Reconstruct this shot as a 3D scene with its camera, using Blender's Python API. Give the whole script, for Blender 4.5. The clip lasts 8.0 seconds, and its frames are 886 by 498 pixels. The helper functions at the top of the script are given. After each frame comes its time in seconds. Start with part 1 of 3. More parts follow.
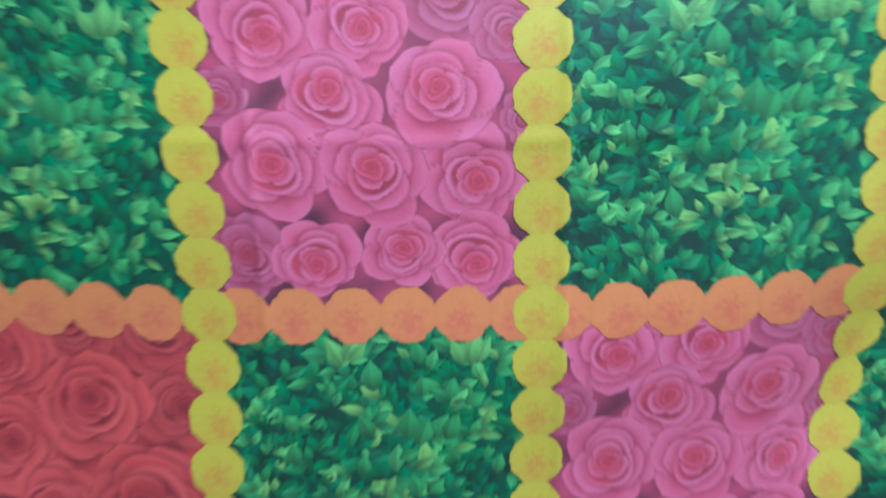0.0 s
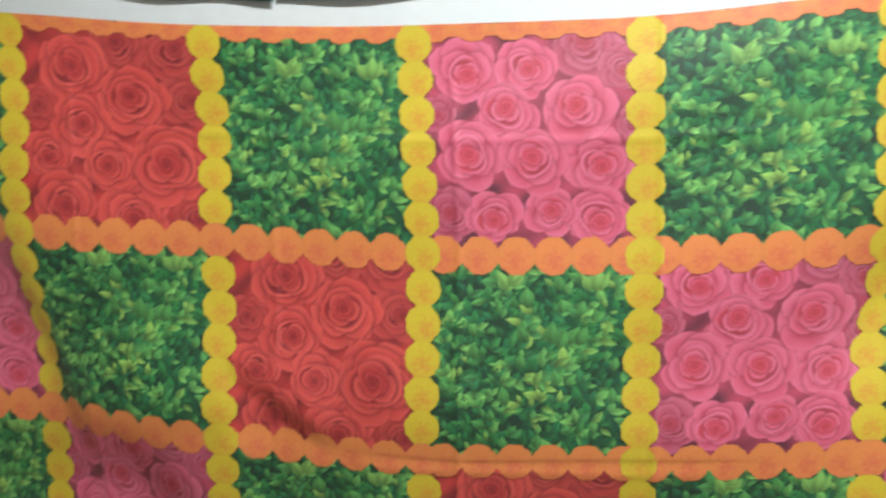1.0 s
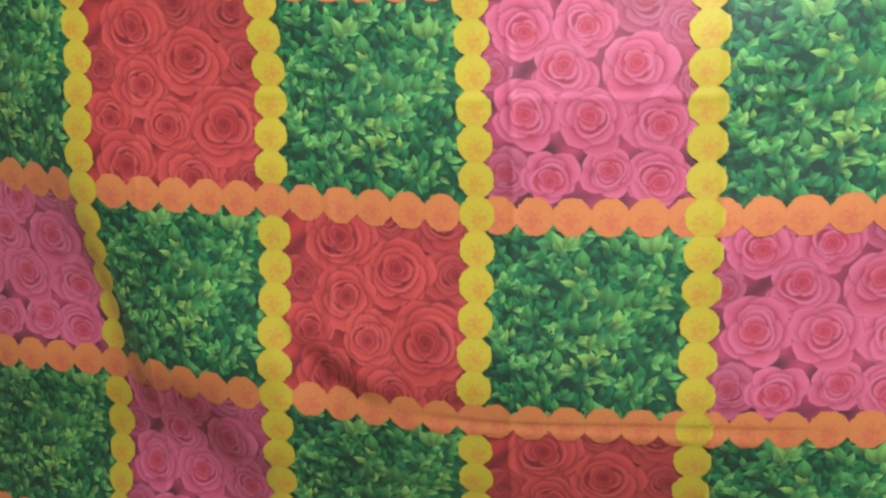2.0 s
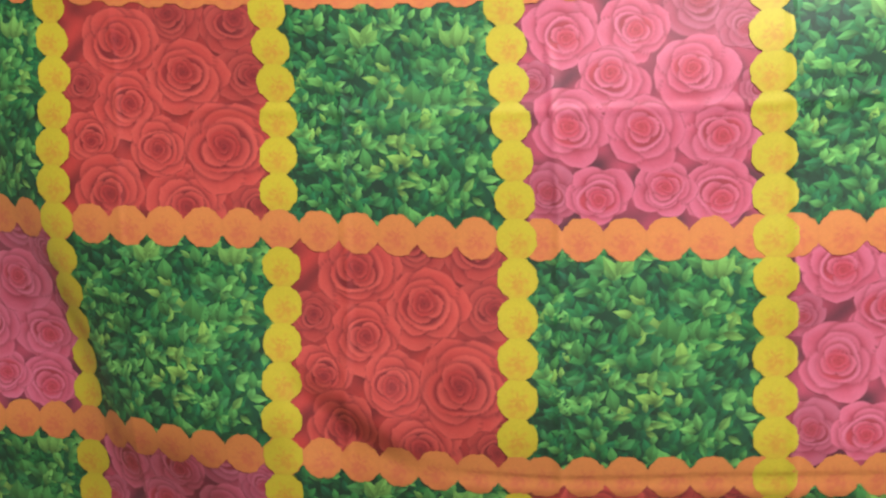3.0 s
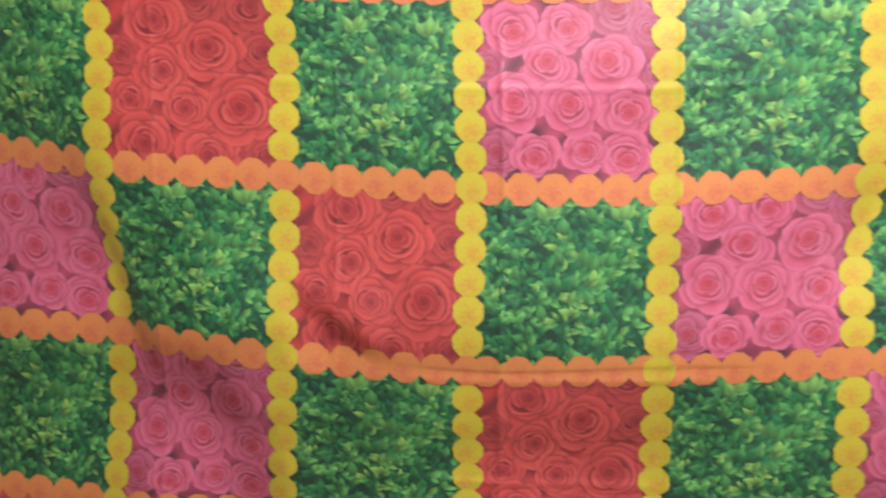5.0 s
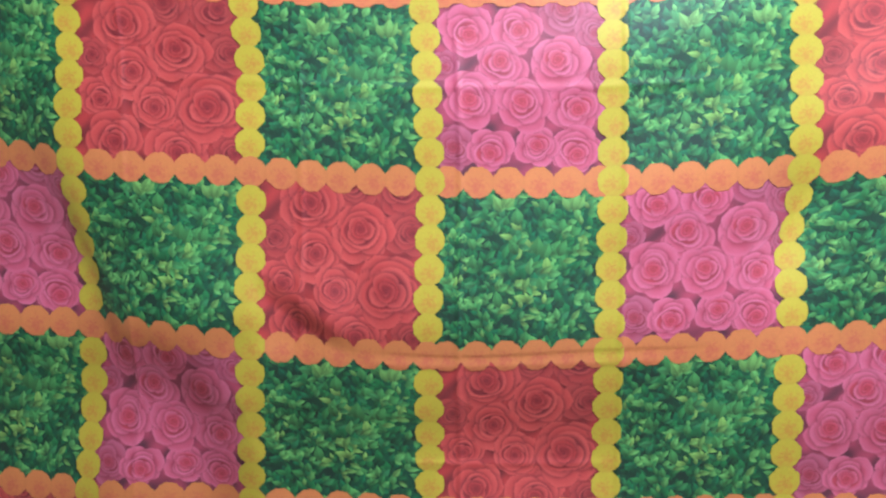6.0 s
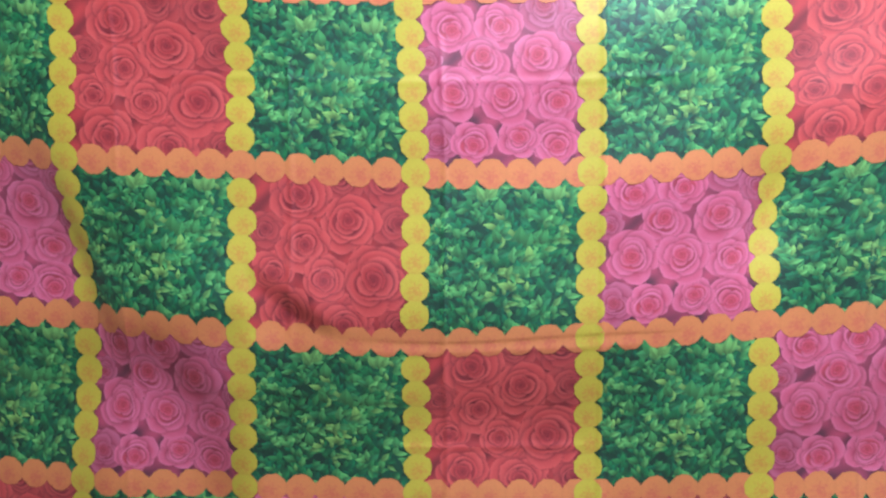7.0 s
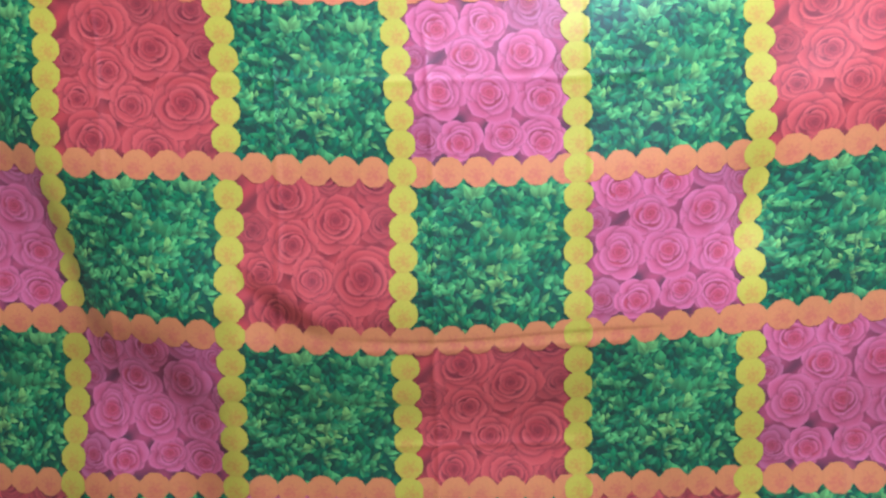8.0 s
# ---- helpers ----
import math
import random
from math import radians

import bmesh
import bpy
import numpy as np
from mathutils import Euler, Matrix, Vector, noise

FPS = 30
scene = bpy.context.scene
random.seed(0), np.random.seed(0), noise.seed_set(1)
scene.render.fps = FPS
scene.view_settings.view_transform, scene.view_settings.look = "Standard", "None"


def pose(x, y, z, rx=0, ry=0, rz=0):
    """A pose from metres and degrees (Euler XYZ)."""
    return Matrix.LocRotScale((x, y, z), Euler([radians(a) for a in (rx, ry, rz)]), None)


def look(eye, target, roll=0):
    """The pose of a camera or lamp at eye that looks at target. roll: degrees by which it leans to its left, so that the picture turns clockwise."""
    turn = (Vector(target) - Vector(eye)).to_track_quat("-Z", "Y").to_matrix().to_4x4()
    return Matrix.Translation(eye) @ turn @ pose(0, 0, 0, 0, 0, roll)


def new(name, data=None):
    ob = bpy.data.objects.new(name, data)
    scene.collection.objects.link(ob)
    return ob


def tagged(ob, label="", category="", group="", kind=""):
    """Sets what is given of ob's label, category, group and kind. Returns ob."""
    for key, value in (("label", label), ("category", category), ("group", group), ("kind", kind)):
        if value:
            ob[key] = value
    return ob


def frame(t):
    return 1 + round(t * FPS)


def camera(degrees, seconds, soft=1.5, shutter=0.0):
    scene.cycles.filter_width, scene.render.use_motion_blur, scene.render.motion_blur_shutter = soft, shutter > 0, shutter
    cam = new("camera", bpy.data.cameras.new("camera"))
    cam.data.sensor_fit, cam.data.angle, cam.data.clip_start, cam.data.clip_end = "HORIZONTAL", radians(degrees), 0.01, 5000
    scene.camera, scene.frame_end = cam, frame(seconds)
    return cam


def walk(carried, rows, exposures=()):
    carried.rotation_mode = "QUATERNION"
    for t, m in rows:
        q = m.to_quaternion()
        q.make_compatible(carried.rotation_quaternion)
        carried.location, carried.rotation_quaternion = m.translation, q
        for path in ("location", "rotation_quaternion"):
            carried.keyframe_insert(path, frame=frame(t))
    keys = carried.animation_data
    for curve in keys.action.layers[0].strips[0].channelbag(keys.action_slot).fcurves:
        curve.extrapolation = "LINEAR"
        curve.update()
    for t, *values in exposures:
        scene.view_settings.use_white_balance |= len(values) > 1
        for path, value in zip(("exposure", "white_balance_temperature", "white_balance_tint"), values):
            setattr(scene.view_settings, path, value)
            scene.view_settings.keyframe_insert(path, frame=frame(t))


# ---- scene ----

# ---- camera and its walk ----
cam = camera(62.1, 8.0, soft=2.3, shutter=0.5)
PATH = [
    (0, (0.016, 0.075, 1.647), (-0.01, 2.038, 1.265), 0.7),
    (0.5, (0.053, -0.167, 1.576), (-0.159, 1.815, 1.413), -1.4),
    (0.7, (0.039, -0.229, 1.549), (-0.22, 1.752, 1.441), -1.0),
    (1, (0.022, -0.277, 1.533), (-0.364, 1.681, 1.407), 1.1),
    (1.5, (0.028, -0.274, 1.514), (-0.465, 1.653, 1.312), 1.8),
    (1.7, (0.026, -0.282, 1.512), (-0.486, 1.640, 1.302), 1.25),
    (2.8, (-0.086, -0.207, 1.481), (-0.501, 1.749, 1.43), 1.4),
    (3, (-0.112, -0.188, 1.458), (-0.502, 1.774, 1.441), 0.6),
    (3.5, (-0.155, -0.238, 1.439), (-0.492, 1.732, 1.494), -1.6),
    (4, (-0.143, -0.311, 1.408), (-0.464, 1.663, 1.41), -0.1),
    (4.5, (-0.115, -0.408, 1.4), (-0.497, 1.555, 1.366), 1.3),
    (5, (-0.075, -0.438, 1.388), (-0.36, 1.541, 1.351), 2.3),
    (5.2, (-0.059, -0.445, 1.388), (-0.301, 1.54, 1.337), 2.2),
    (6.3, (-0.039, -0.502, 1.346), (-0.253, 1.486, 1.354), 1.5),
    (6.5, (-0.037, -0.507, 1.345), (-0.241, 1.483, 1.346), 1.3),
    (7, (-0.023, -0.524, 1.336), (-0.228, 1.466, 1.338), 1.3),
    (7.5, (-0.017, -0.524, 1.333), (-0.212, 1.466, 1.301), 0.7),
    (8, (-0.018, -0.526, 1.335), (-0.198, 1.466, 1.335), 0.4),
]
EXPOSURES = [             # seconds, stops, kelvin, tint
    (0, -0.12, 4450, 1), (0.5, -0.14, 5250, 4), (0.7, -0.06, 5700, 6), (1, 0.08, 6500, 8), (1.5, 0.12, 7200, 12), (1.7, 0.08, 5800, 8), (2.8, 0.10, 6600, 8),
    (3, 0.14, 6550, 4), (3.5, 0.15, 5850, 1), (4.5, 0.22, 5750, 4), (5, 0.28, 6200, 11), (5.2, 0.26, 5900, 9), (6.5, 0.28, 5250, 9), (7, 0.29, 5050, 10), (8, 0.32, 4650, 9)]
walk(cam, [(t, look(eye, target, roll)) for t, eye, target, roll in PATH], EXPOSURES)

# ---- light: fill from an added window and doorway, both out of view ----
ROOM = (-2.7, 2.7, -2.9, 0.775, 0.0, 2.9)          # x0, x1, y0, y1 (cloth wall), z0, z1

world = bpy.data.worlds.new("daylight")
world.use_nodes = True
scene.world = world
sky = world.node_tree.nodes.new("ShaderNodeTexSky")
sky.sky_type, sky.sun_disc = "NISHITA", False
sky.sun_elevation, sky.sun_rotation = radians(48), radians(60)
world.node_tree.nodes["Background"].inputs["Strength"].default_value = 0.1
world.node_tree.links.new(sky.outputs["Color"], world.node_tree.nodes["Background"].inputs["Color"])


def area_light(name, at, toward, width, height, watts, tone):
    data = bpy.data.lights.new(name, "AREA")
    data.shape, data.size, data.size_y, data.energy, data.color = "RECTANGLE", width, height, watts, tone
    ob = new(name, data)
    ob.matrix_world = look(at, toward)
    return ob


ADDED_WINDOW = (2.7, -1.5, 1.65, 1.5, 1.3)               # wall x, middle y, middle z, width, height
ADDED_DOORWAY = (-0.4, -2.9, 1.05, 1.0, 2.1)             # middle x, wall y, middle z, width, height
# fill lamps set in the added openings to brighten the cloth
area_light("window_fill", (2.72, -1.5, 1.65), (0, -1.3, 1.6), 1.45, 1.25, 9, (0.93, 0.97, 1.0))
area_light("doorway_fill", (-0.4, -2.92, 1.05), (-0.4, 0, 1.05), 0.95, 2.05, 2.6, (1.0, 0.98, 0.95))
ASSUMED_TUBE = (0.28, -0.16, 2.80)                         # middle of the unseen tube light, assumed under the ceiling
area_light("assumed_tube_glow", (ASSUMED_TUBE[0], ASSUMED_TUBE[1], ASSUMED_TUBE[2] - 0.03), (ASSUMED_TUBE[0], ASSUMED_TUBE[1], 0), 1.15, 0.05, 42, (0.96, 0.99, 1.0))


# ---- materials ----
def linear(r, g, b):
    """Ink tones are written as 0-255 display values."""
    c = np.array((r, g, b), float) / 255
    return np.where(c <= 0.04045, c / 12.92, ((c + 0.055) / 1.055) ** 2.4)


def material(name, tone=None, rough=0.6, grain=0.1, grain_size=60.0, stain=0.12, stain_size=2.5, bump=0.1, metal=0.0, ink=False, sheen=0.0, gloss=0.5):
    m = bpy.data.materials.new(name)
    m.use_nodes = True
    n, l = m.node_tree.nodes, m.node_tree.links
    shader = n["Principled BSDF"]
    where = n.new("ShaderNodeTexCoord")
    fine, broad = n.new("ShaderNodeTexNoise"), n.new("ShaderNodeTexNoise")
    fine.inputs["Scale"].default_value, fine.inputs["Detail"].default_value = grain_size, 4
    broad.inputs["Scale"].default_value, broad.inputs["Detail"].default_value = stain_size, 5
    for tex in (fine, broad):
        l.new(where.outputs["Object"], tex.inputs["Vector"])
    if ink:
        base = n.new("ShaderNodeVertexColor")
        base.layer_name = "ink"
        source = base.outputs["Color"]
    else:
        base = n.new("ShaderNodeRGB")
        base.outputs[0].default_value = (*tone, 1)
        source = base.outputs[0]
    for tex, amount in ((fine, grain), (broad, stain)):
        span = n.new("ShaderNodeMapRange")
        span.inputs["To Min"].default_value, span.inputs["To Max"].default_value = 1 - amount, 1 + amount
        span.inputs["From Min"].default_value, span.inputs["From Max"].default_value = 0.3, 0.7
        mix = n.new("ShaderNodeVectorMath")
        mix.operation = "SCALE"
        l.new(tex.outputs["Fac"], span.inputs["Value"])
        l.new(source, mix.inputs[0])
        l.new(span.outputs["Result"], mix.inputs["Scale"])
        source = mix.outputs["Vector"]
    l.new(source, shader.inputs["Base Color"])
    relief = n.new("ShaderNodeBump")
    relief.inputs["Strength"].default_value, relief.inputs["Distance"].default_value = bump, 0.002
    l.new(fine.outputs["Fac"], relief.inputs["Height"])
    l.new(relief.outputs["Normal"], shader.inputs["Normal"])
    shader.inputs["Roughness"].default_value, shader.inputs["Metallic"].default_value = rough, metal
    shader.inputs["Sheen Weight"].default_value = sheen
    shader.inputs["Specular IOR Level"].default_value = gloss
    return m


PRINT = material("printed_polyester", rough=0.50, grain=0.05, grain_size=420, stain=0.04, stain_size=6, bump=0.05, ink=True, sheen=0.05, gloss=0.85)
PAINT = material("white_wall_paint", linear(226, 232, 234), rough=0.7, grain=0.02, stain=0.03, stain_size=1.3, bump=0.15)
CEILING = material("ceiling_paint", linear(235, 235, 230), rough=0.8, grain=0.02, stain=0.03)
# unseen walls and floor: tones picked for how much warm light they return
BUFF_BOUNCE = material("buff_bounce_paint", linear(214, 204, 186), rough=0.75, grain=0.03, stain=0.06, stain_size=1.3, bump=0.15)
FLOOR = material("brown_bounce_tile", linear(158, 142, 124), rough=0.35, grain=0.05, stain=0.1)
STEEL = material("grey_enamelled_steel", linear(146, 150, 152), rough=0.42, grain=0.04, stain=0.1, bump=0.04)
# darker copy of the steel: the shade beside the cloth is in its colour
STEEL_SHADED = material("shaded_steel", linear(92, 97, 100), rough=0.5)
TEAL = material("grey_green_cotton", linear(104, 134, 130), rough=0.85, grain=0.12, grain_size=200, stain=0.15, bump=0.3, sheen=0.2)
TEAL_PALE = material("pale_grey_green_cotton", linear(128, 156, 156), rough=0.85, grain=0.12, grain_size=200, stain=0.15, bump=0.3, sheen=0.2)
SLATE = material("slate_nylon", linear(62, 70, 80), rough=0.6, grain=0.1, grain_size=200, stain=0.15, bump=0.25)


# ---- mesh helpers ----
def part(name, mesh, mat, parent=None, label=""):
    ob = new(name, mesh)
    if not mesh.materials:
        mesh.materials.append(mat)
    ob.parent = parent
    return tagged(ob, label)


def box_mesh(name, x0, x1, y0, y1, z0, z1, bevel=0.0):
    bm = bmesh.new()
    bmesh.ops.create_cube(bm, size=1)
    bmesh.ops.transform(bm, verts=bm.verts, matrix=Matrix.LocRotScale(((x0 + x1) / 2, (y0 + y1) / 2, (z0 + z1) / 2), None, (x1 - x0, y1 - y0, z1 - z0)))
    if bevel:
        bmesh.ops.bevel(bm, geom=bm.edges, offset=bevel, segments=2, affect="EDGES")
    mesh = bpy.data.meshes.new(name)
    bm.to_mesh(mesh)
    bm.free()
    return mesh


# ---- the room ----
x0, x1, y0, y1, z0, z1 = ROOM


def setting(name, pieces, mat, label, category):
    bm = bmesh.new()
    for a in pieces:
        piece = box_mesh("piece", *a)
        bm.from_mesh(piece)
        bpy.data.meshes.remove(piece)
    mesh = bpy.data.meshes.new(name)
    bm.to_mesh(mesh)
    bm.free()
    ob = part(name, mesh, mat)
    return tagged(ob, label, category, kind="structure")


T = 0.15
# floor and buff walls stay out of view and shape the bounce
setting("floor", [(x0 - T, x1 + T, y0 - T, y1 + T, -0.1, 0)], FLOOR, "unseen light brown floor, toned for bounced light", "floor")
setting("ceiling", [(x0 - T, x1 + T, y0 - T, y1 + T, z1, z1 + 0.1)], CEILING, "plain white painted ceiling of the room", "ceiling")
setting("wall_north", [(x0 - T, x1 + T, y1, y1 + T, 0, z1)], PAINT, "white painted wall behind the printed cloth", "wall")
setting("wall_west", [(x0 - T, x0, y0, y1, 0, z1)], BUFF_BOUNCE, "unseen buff side wall, toned for bounced light", "wall")
# openings added out of view to hold the fill lamps
wx, wy, wz, ww, wh = ADDED_WINDOW
setting("wall_east", [(x1, x1 + T, y0, wy - ww / 2, 0, z1), (x1, x1 + T, wy + ww / 2, y1, 0, z1),
                      (x1, x1 + T, wy - ww / 2, wy + ww / 2, 0, wz - wh / 2), (x1, x1 + T, wy - ww / 2, wy + ww / 2, wz + wh / 2, z1)],
        BUFF_BOUNCE, "unseen buff wall with an added window opening", "wall")
dx, dy, dz, dw, dh = ADDED_DOORWAY
setting("wall_south", [(x0 - T, dx - dw / 2, y0 - T, y0, 0, z1), (dx + dw / 2, x1 + T, y0 - T, y0, 0, z1),
                       (dx - dw / 2, dx + dw / 2, y0 - T, y0, dh, z1)], BUFF_BOUNCE, "unseen buff wall with an added doorway", "wall")


def smooth(a, b, x):
    k = np.clip((x - a) / (b - a), 0, 1)
    return k * k * (3 - 2 * k)


# ---- how the cloth hangs: u counts columns, v counts rows downward ----
COLUMNS, ROWS_DOWN, TOP, BOTTOM = 7, 5, -0.088, 4.55
SHIFT = np.array([        # sideways drift of each garland crossing, cm
    (-2.0, -5.1, -2.2, -1.7, -1.4, -2.3, -2.0, -2.0),
    (-1.3, -0.7, 0.1, 0.2, -0.6, -1.4, -1.7, -2.0),
    (1.9, 1.9, 0.9, 0.8, -0.5, -2.8, -3.3, -3.0),
    (2.3, 1.3, 0.4, 1.5, 0.0, -2.7, -3.6, -2.6),
    (3.2, 1.5, 1.5, 1.5, 0.4, -2.2, -3.4, -3.0)]) / 100
SAG = np.array([          # lift of each garland crossing, cm
    (5.0, 3.1, 0.3, -0.5, -0.1, 2.0, 4.5, 6.0),
    (4.2, 0.2, -0.7, -1.7, -1.0, 1.4, 5.0, 6.5),
    (0.2, -0.4, -2.6, -3.1, -1.1, 1.8, 5.0, 6.5),
    (-1.4, -2.8, -3.0, -1.9, -0.3, 2.3, 3.3, 4.2),
    (-1.2, -2.8, -2.7, -2.2, -0.7, 1.3, 2.8, 3.8)]) / 100
BULGES = [                # u, v, spread u, spread v, depth in metres (minus: towards the room)
    (1.1, 0.8, 0.38, 0.42, -0.026), (1.2, 2.9, 0.2, 0.3, -0.012), (3.8, 2.8, 0.4, 0.25, 0.016), (1.6, 1.6, 0.30, 0.35, -0.010), (0.9, 2.15, 0.25, 0.25, 0.003), (1.0, 0.05, 0.3, 0.3, 0.012),
    (5.0, 1.33, 0.16, 0.30, 0.020), (5.45, 1.75, 0.2, 0.5, 0.012), (5.6, 0.5, 0.3, 0.5, -0.012), (5.28, 1.2, 0.12, 0.4, -0.008),
    (3.0, 1.82, 0.9, 0.22, -0.011), (3.0, 2.36, 1.0, 0.24, 0.013), (1.7, 1.95, 0.5, 0.18, -0.008), (1.85, 2.4, 0.6, 0.24, 0.009), (0.5, 1.95, 0.3, 0.2, -0.006), (0.4, 2.35, 0.35, 0.2, 0.010), (3.1, 2.85, 0.9, 0.2, -0.006),
    (2.42, 1.80, 0.10, 0.14, -0.007), (2.20, 1.90, 0.13, 0.13, 0.007), (2.6, 1.7, 0.10, 0.14, 0.004), (5.5, 2.6, 0.22, 0.4, 0.012), (0.45, 2.7, 0.25, 0.5, -0.010), (4.6, 2.5, 0.3, 0.35, -0.006)]
CREASES_UP = [(3.17, 0.0020, 0.2, 4), (4.07, 0.0022, -1, 4), (2.28, 0.0014, 0.3, 2), (5.52, 0.0030, 1.6, 4), (1.3, 0.0012, 0, 4)]      # folds left by packing: u, height, from v, to v
CREASES_ACROSS = [(0.46, 0.0011, 1.5, 4.6), (2.06, 0.0012, 2.7, 4.3), (2.70, 0.0013, 2.8, 4.0), (3.6, 0.0014, 0, 7)]                  # v, height, from u, to u


LEDGES = [(1.985, 0.0014, 2.75, 4.45)]      # slack that hangs over itself: v, drop, from u, to u
RIDGES = [(5.50, 0.009, 0.16, 1.7, 4), (3.17, 0.0010, 0.06, 0.3, 4), (4.07, 0.0016, 0.06, 0, 4)]      # standing folds: u, height, reach, from v, to v


def cubic(grid, u, v):
    """Smooth surface through the crossings."""
    rows, cols = grid.shape
    padded = np.pad(grid, 2, mode="reflect", reflect_type="odd")
    iu, iv = np.clip(np.floor(u), -1, cols - 1).astype(int), np.clip(np.floor(v), -1, rows - 1).astype(int)
    fu, fv = u - iu, v - iv

    def weights(f):
        return (-0.5 * f + f ** 2 - 0.5 * f ** 3, 1 - 2.5 * f ** 2 + 1.5 * f ** 3, 0.5 * f + 2 * f ** 2 - 1.5 * f ** 3, -0.5 * f ** 2 + 0.5 * f ** 3)
    total = np.zeros_like(u)
    for a, wa in enumerate(weights(fv)):
        for b, wb in enumerate(weights(fu)):
            total += wa * wb * padded[np.clip(iv + 1 + a, 0, rows + 3), np.clip(iu + 1 + b, 0, cols + 3)]
    return total


def hang(u, v, h):
    """Places on the cloth, h metres proud of it."""
    u, v = np.clip(u, 0, COLUMNS), np.clip(v, TOP, BOTTOM)
    x = -1.10 + 0.30 * u + cubic(SHIFT, u, v)
    z = 1.75 - 0.27 * v + cubic(SAG, u, v)
    y = np.full_like(x, 0.70)
    y += (0.022 + 0.040 * np.exp(-((u - 2.25) / 0.75) ** 2) + 0.014 * np.exp(-((u - 0.3) / 0.5) ** 2)) * smooth(2.02, 2.95, v)                # the lower part falls back towards the wall
    for bu, bv, su, sv, d in BULGES:
        y += d * np.exp(-0.5 * (((u - bu) / su) ** 2 + ((v - bv) / sv) ** 2))
    for cu, d, a, b in CREASES_UP:
        y -= d * np.exp(-((u - cu) / 0.016) ** 2) * smooth(a - 0.1, a + 0.1, v) * smooth(b + 0.1, b - 0.1, v)
    for cv, d, a, b in CREASES_ACROSS:
        y -= d * np.exp(-((v - cv) / 0.024) ** 2) * smooth(a - 0.15, a + 0.15, u) * smooth(b + 0.15, b - 0.15, u)
    for cv, d, a, b in LEDGES:
        lip = v - cv - 0.008 * np.sin(u * 4.3)
        y += d * smooth(0.0, 0.018, lip) * np.exp(-np.maximum(lip, 0) / 0.12) * smooth(a - 0.25, a + 0.25, u) * smooth(b + 0.25, b - 0.25, u)
    for cu, d, w, a, b in RIDGES:
        y -= d * np.exp(-np.abs(u - cu) / w) * smooth(a - 0.3, a + 0.3, v) * smooth(b + 0.3, b - 0.3, v)
    # the long slack fold that runs slantwise down the second column
    off = u - (0.86 + 0.30 * (v - 1))
    reach = np.exp(-0.5 * ((v - 1.75) / np.where(v < 1.75, 0.62, 0.40)) ** 2)
    y -= 0.011 * np.tanh(off / 0.14) * reach * np.exp(-0.5 * (off / 0.6) ** 2)
    x -= 0.30 * 0.26 * off * np.exp(-(off / 0.15) ** 2) * reach
    # the second and third garlands bow sideways near the top, and slack makes a ridge in the square below
    for column, amount in ((1, 0.011), (2, 0.006)):
        x += amount * np.exp(-((u - column) / 0.4) ** 2 - ((v - 0.40) / 0.27) ** 2)
    under = (v - 1.60) - 0.66 * (u - 2.1)
    y += 0.0085 * smooth(-0.02, 0.15, under) * np.exp(-np.maximum(under - 0.15, 0) / 0.35) * smooth(1.98, 2.12, u) * smooth(2.75, 2.4, u) * smooth(2.10, 1.88, v)
    # the pinch in the sixth garland
    off = u - 5.0
    x -= np.exp(-(off / 0.22) ** 2) * (0.011 * np.exp(-((v - 1.45) / 0.28) ** 2) + 0.10 * off * np.exp(-((v - 1.28) / 0.16) ** 2))
    # a second drape that slants from under the second garland down across two squares
    off = u - 1.42 - 0.28 * (v - 2.1)
    y -= 0.030 * smooth(0.0, 0.46, off) * np.exp(-np.maximum(off - 0.46, 0) / 1.3) * smooth(1.95, 2.4, v)
    y += 0.003 * np.sin(u * 5.1 + 1.3 * v) + 0.002 * np.sin(v * 7.3 + u * 2.2)
    return np.stack([x, np.minimum(y, 0.765) - h, z], -1)


class Ink:
    """Collects printed shapes in cloth coordinates: vertices (u, v, height), faces and an ink tone for each vertex."""

    def __init__(self):
        self.v, self.f, self.c, self.n = [], [], [], 0

    def add(self, verts, faces, tones):
        self.v.append(np.asarray(verts, float))
        self.c.append(np.asarray(tones, float))
        self.f.extend([tuple(i + self.n for i in f) for f in faces])
        self.n += len(verts)

    def grid(self, u0, u1, v0, v1, nu, nv, h, tone):
        us, vs = np.meshgrid(np.linspace(u0, u1, nu + 1), np.linspace(v0, v1, nv + 1))
        faces = [(j * (nu + 1) + i, (j + 1) * (nu + 1) + i, (j + 1) * (nu + 1) + i + 1, j * (nu + 1) + i + 1) for j in range(nv) for i in range(nu)]
        flat = np.stack([us.ravel(), vs.ravel(), np.full(us.size, h)], -1)
        self.add(flat, faces, tone(flat[:, 0] - u0, flat[:, 1] - v0))

    def mesh(self, name, du=0.0, dv=0.0, clip=None):
        v = np.concatenate(self.v)
        u, w = v[:, 0] + du, v[:, 1] + dv
        if clip:
            u, w = np.clip(u, clip[0], clip[1]), np.clip(w, clip[2], clip[3])
        mesh = bpy.data.meshes.new(name)
        mesh.from_pydata(hang(u, w, v[:, 2]).tolist(), [], self.f)
        layer = mesh.color_attributes.new("ink", "FLOAT_COLOR", "POINT")
        c = np.concatenate(self.c)
        layer.data.foreach_set("color", np.concatenate([np.clip(c, 0, 1), np.ones((len(c), 1))], 1).ravel())
        mesh.polygons.foreach_set("use_smooth", np.ones(len(mesh.polygons), bool))
        mesh.update()
        return mesh


def blend(a, b, k):
    k = np.clip(np.asarray(k, float), 0, 1)[..., None]
    return np.asarray(a) * (1 - k) + np.asarray(b) * k


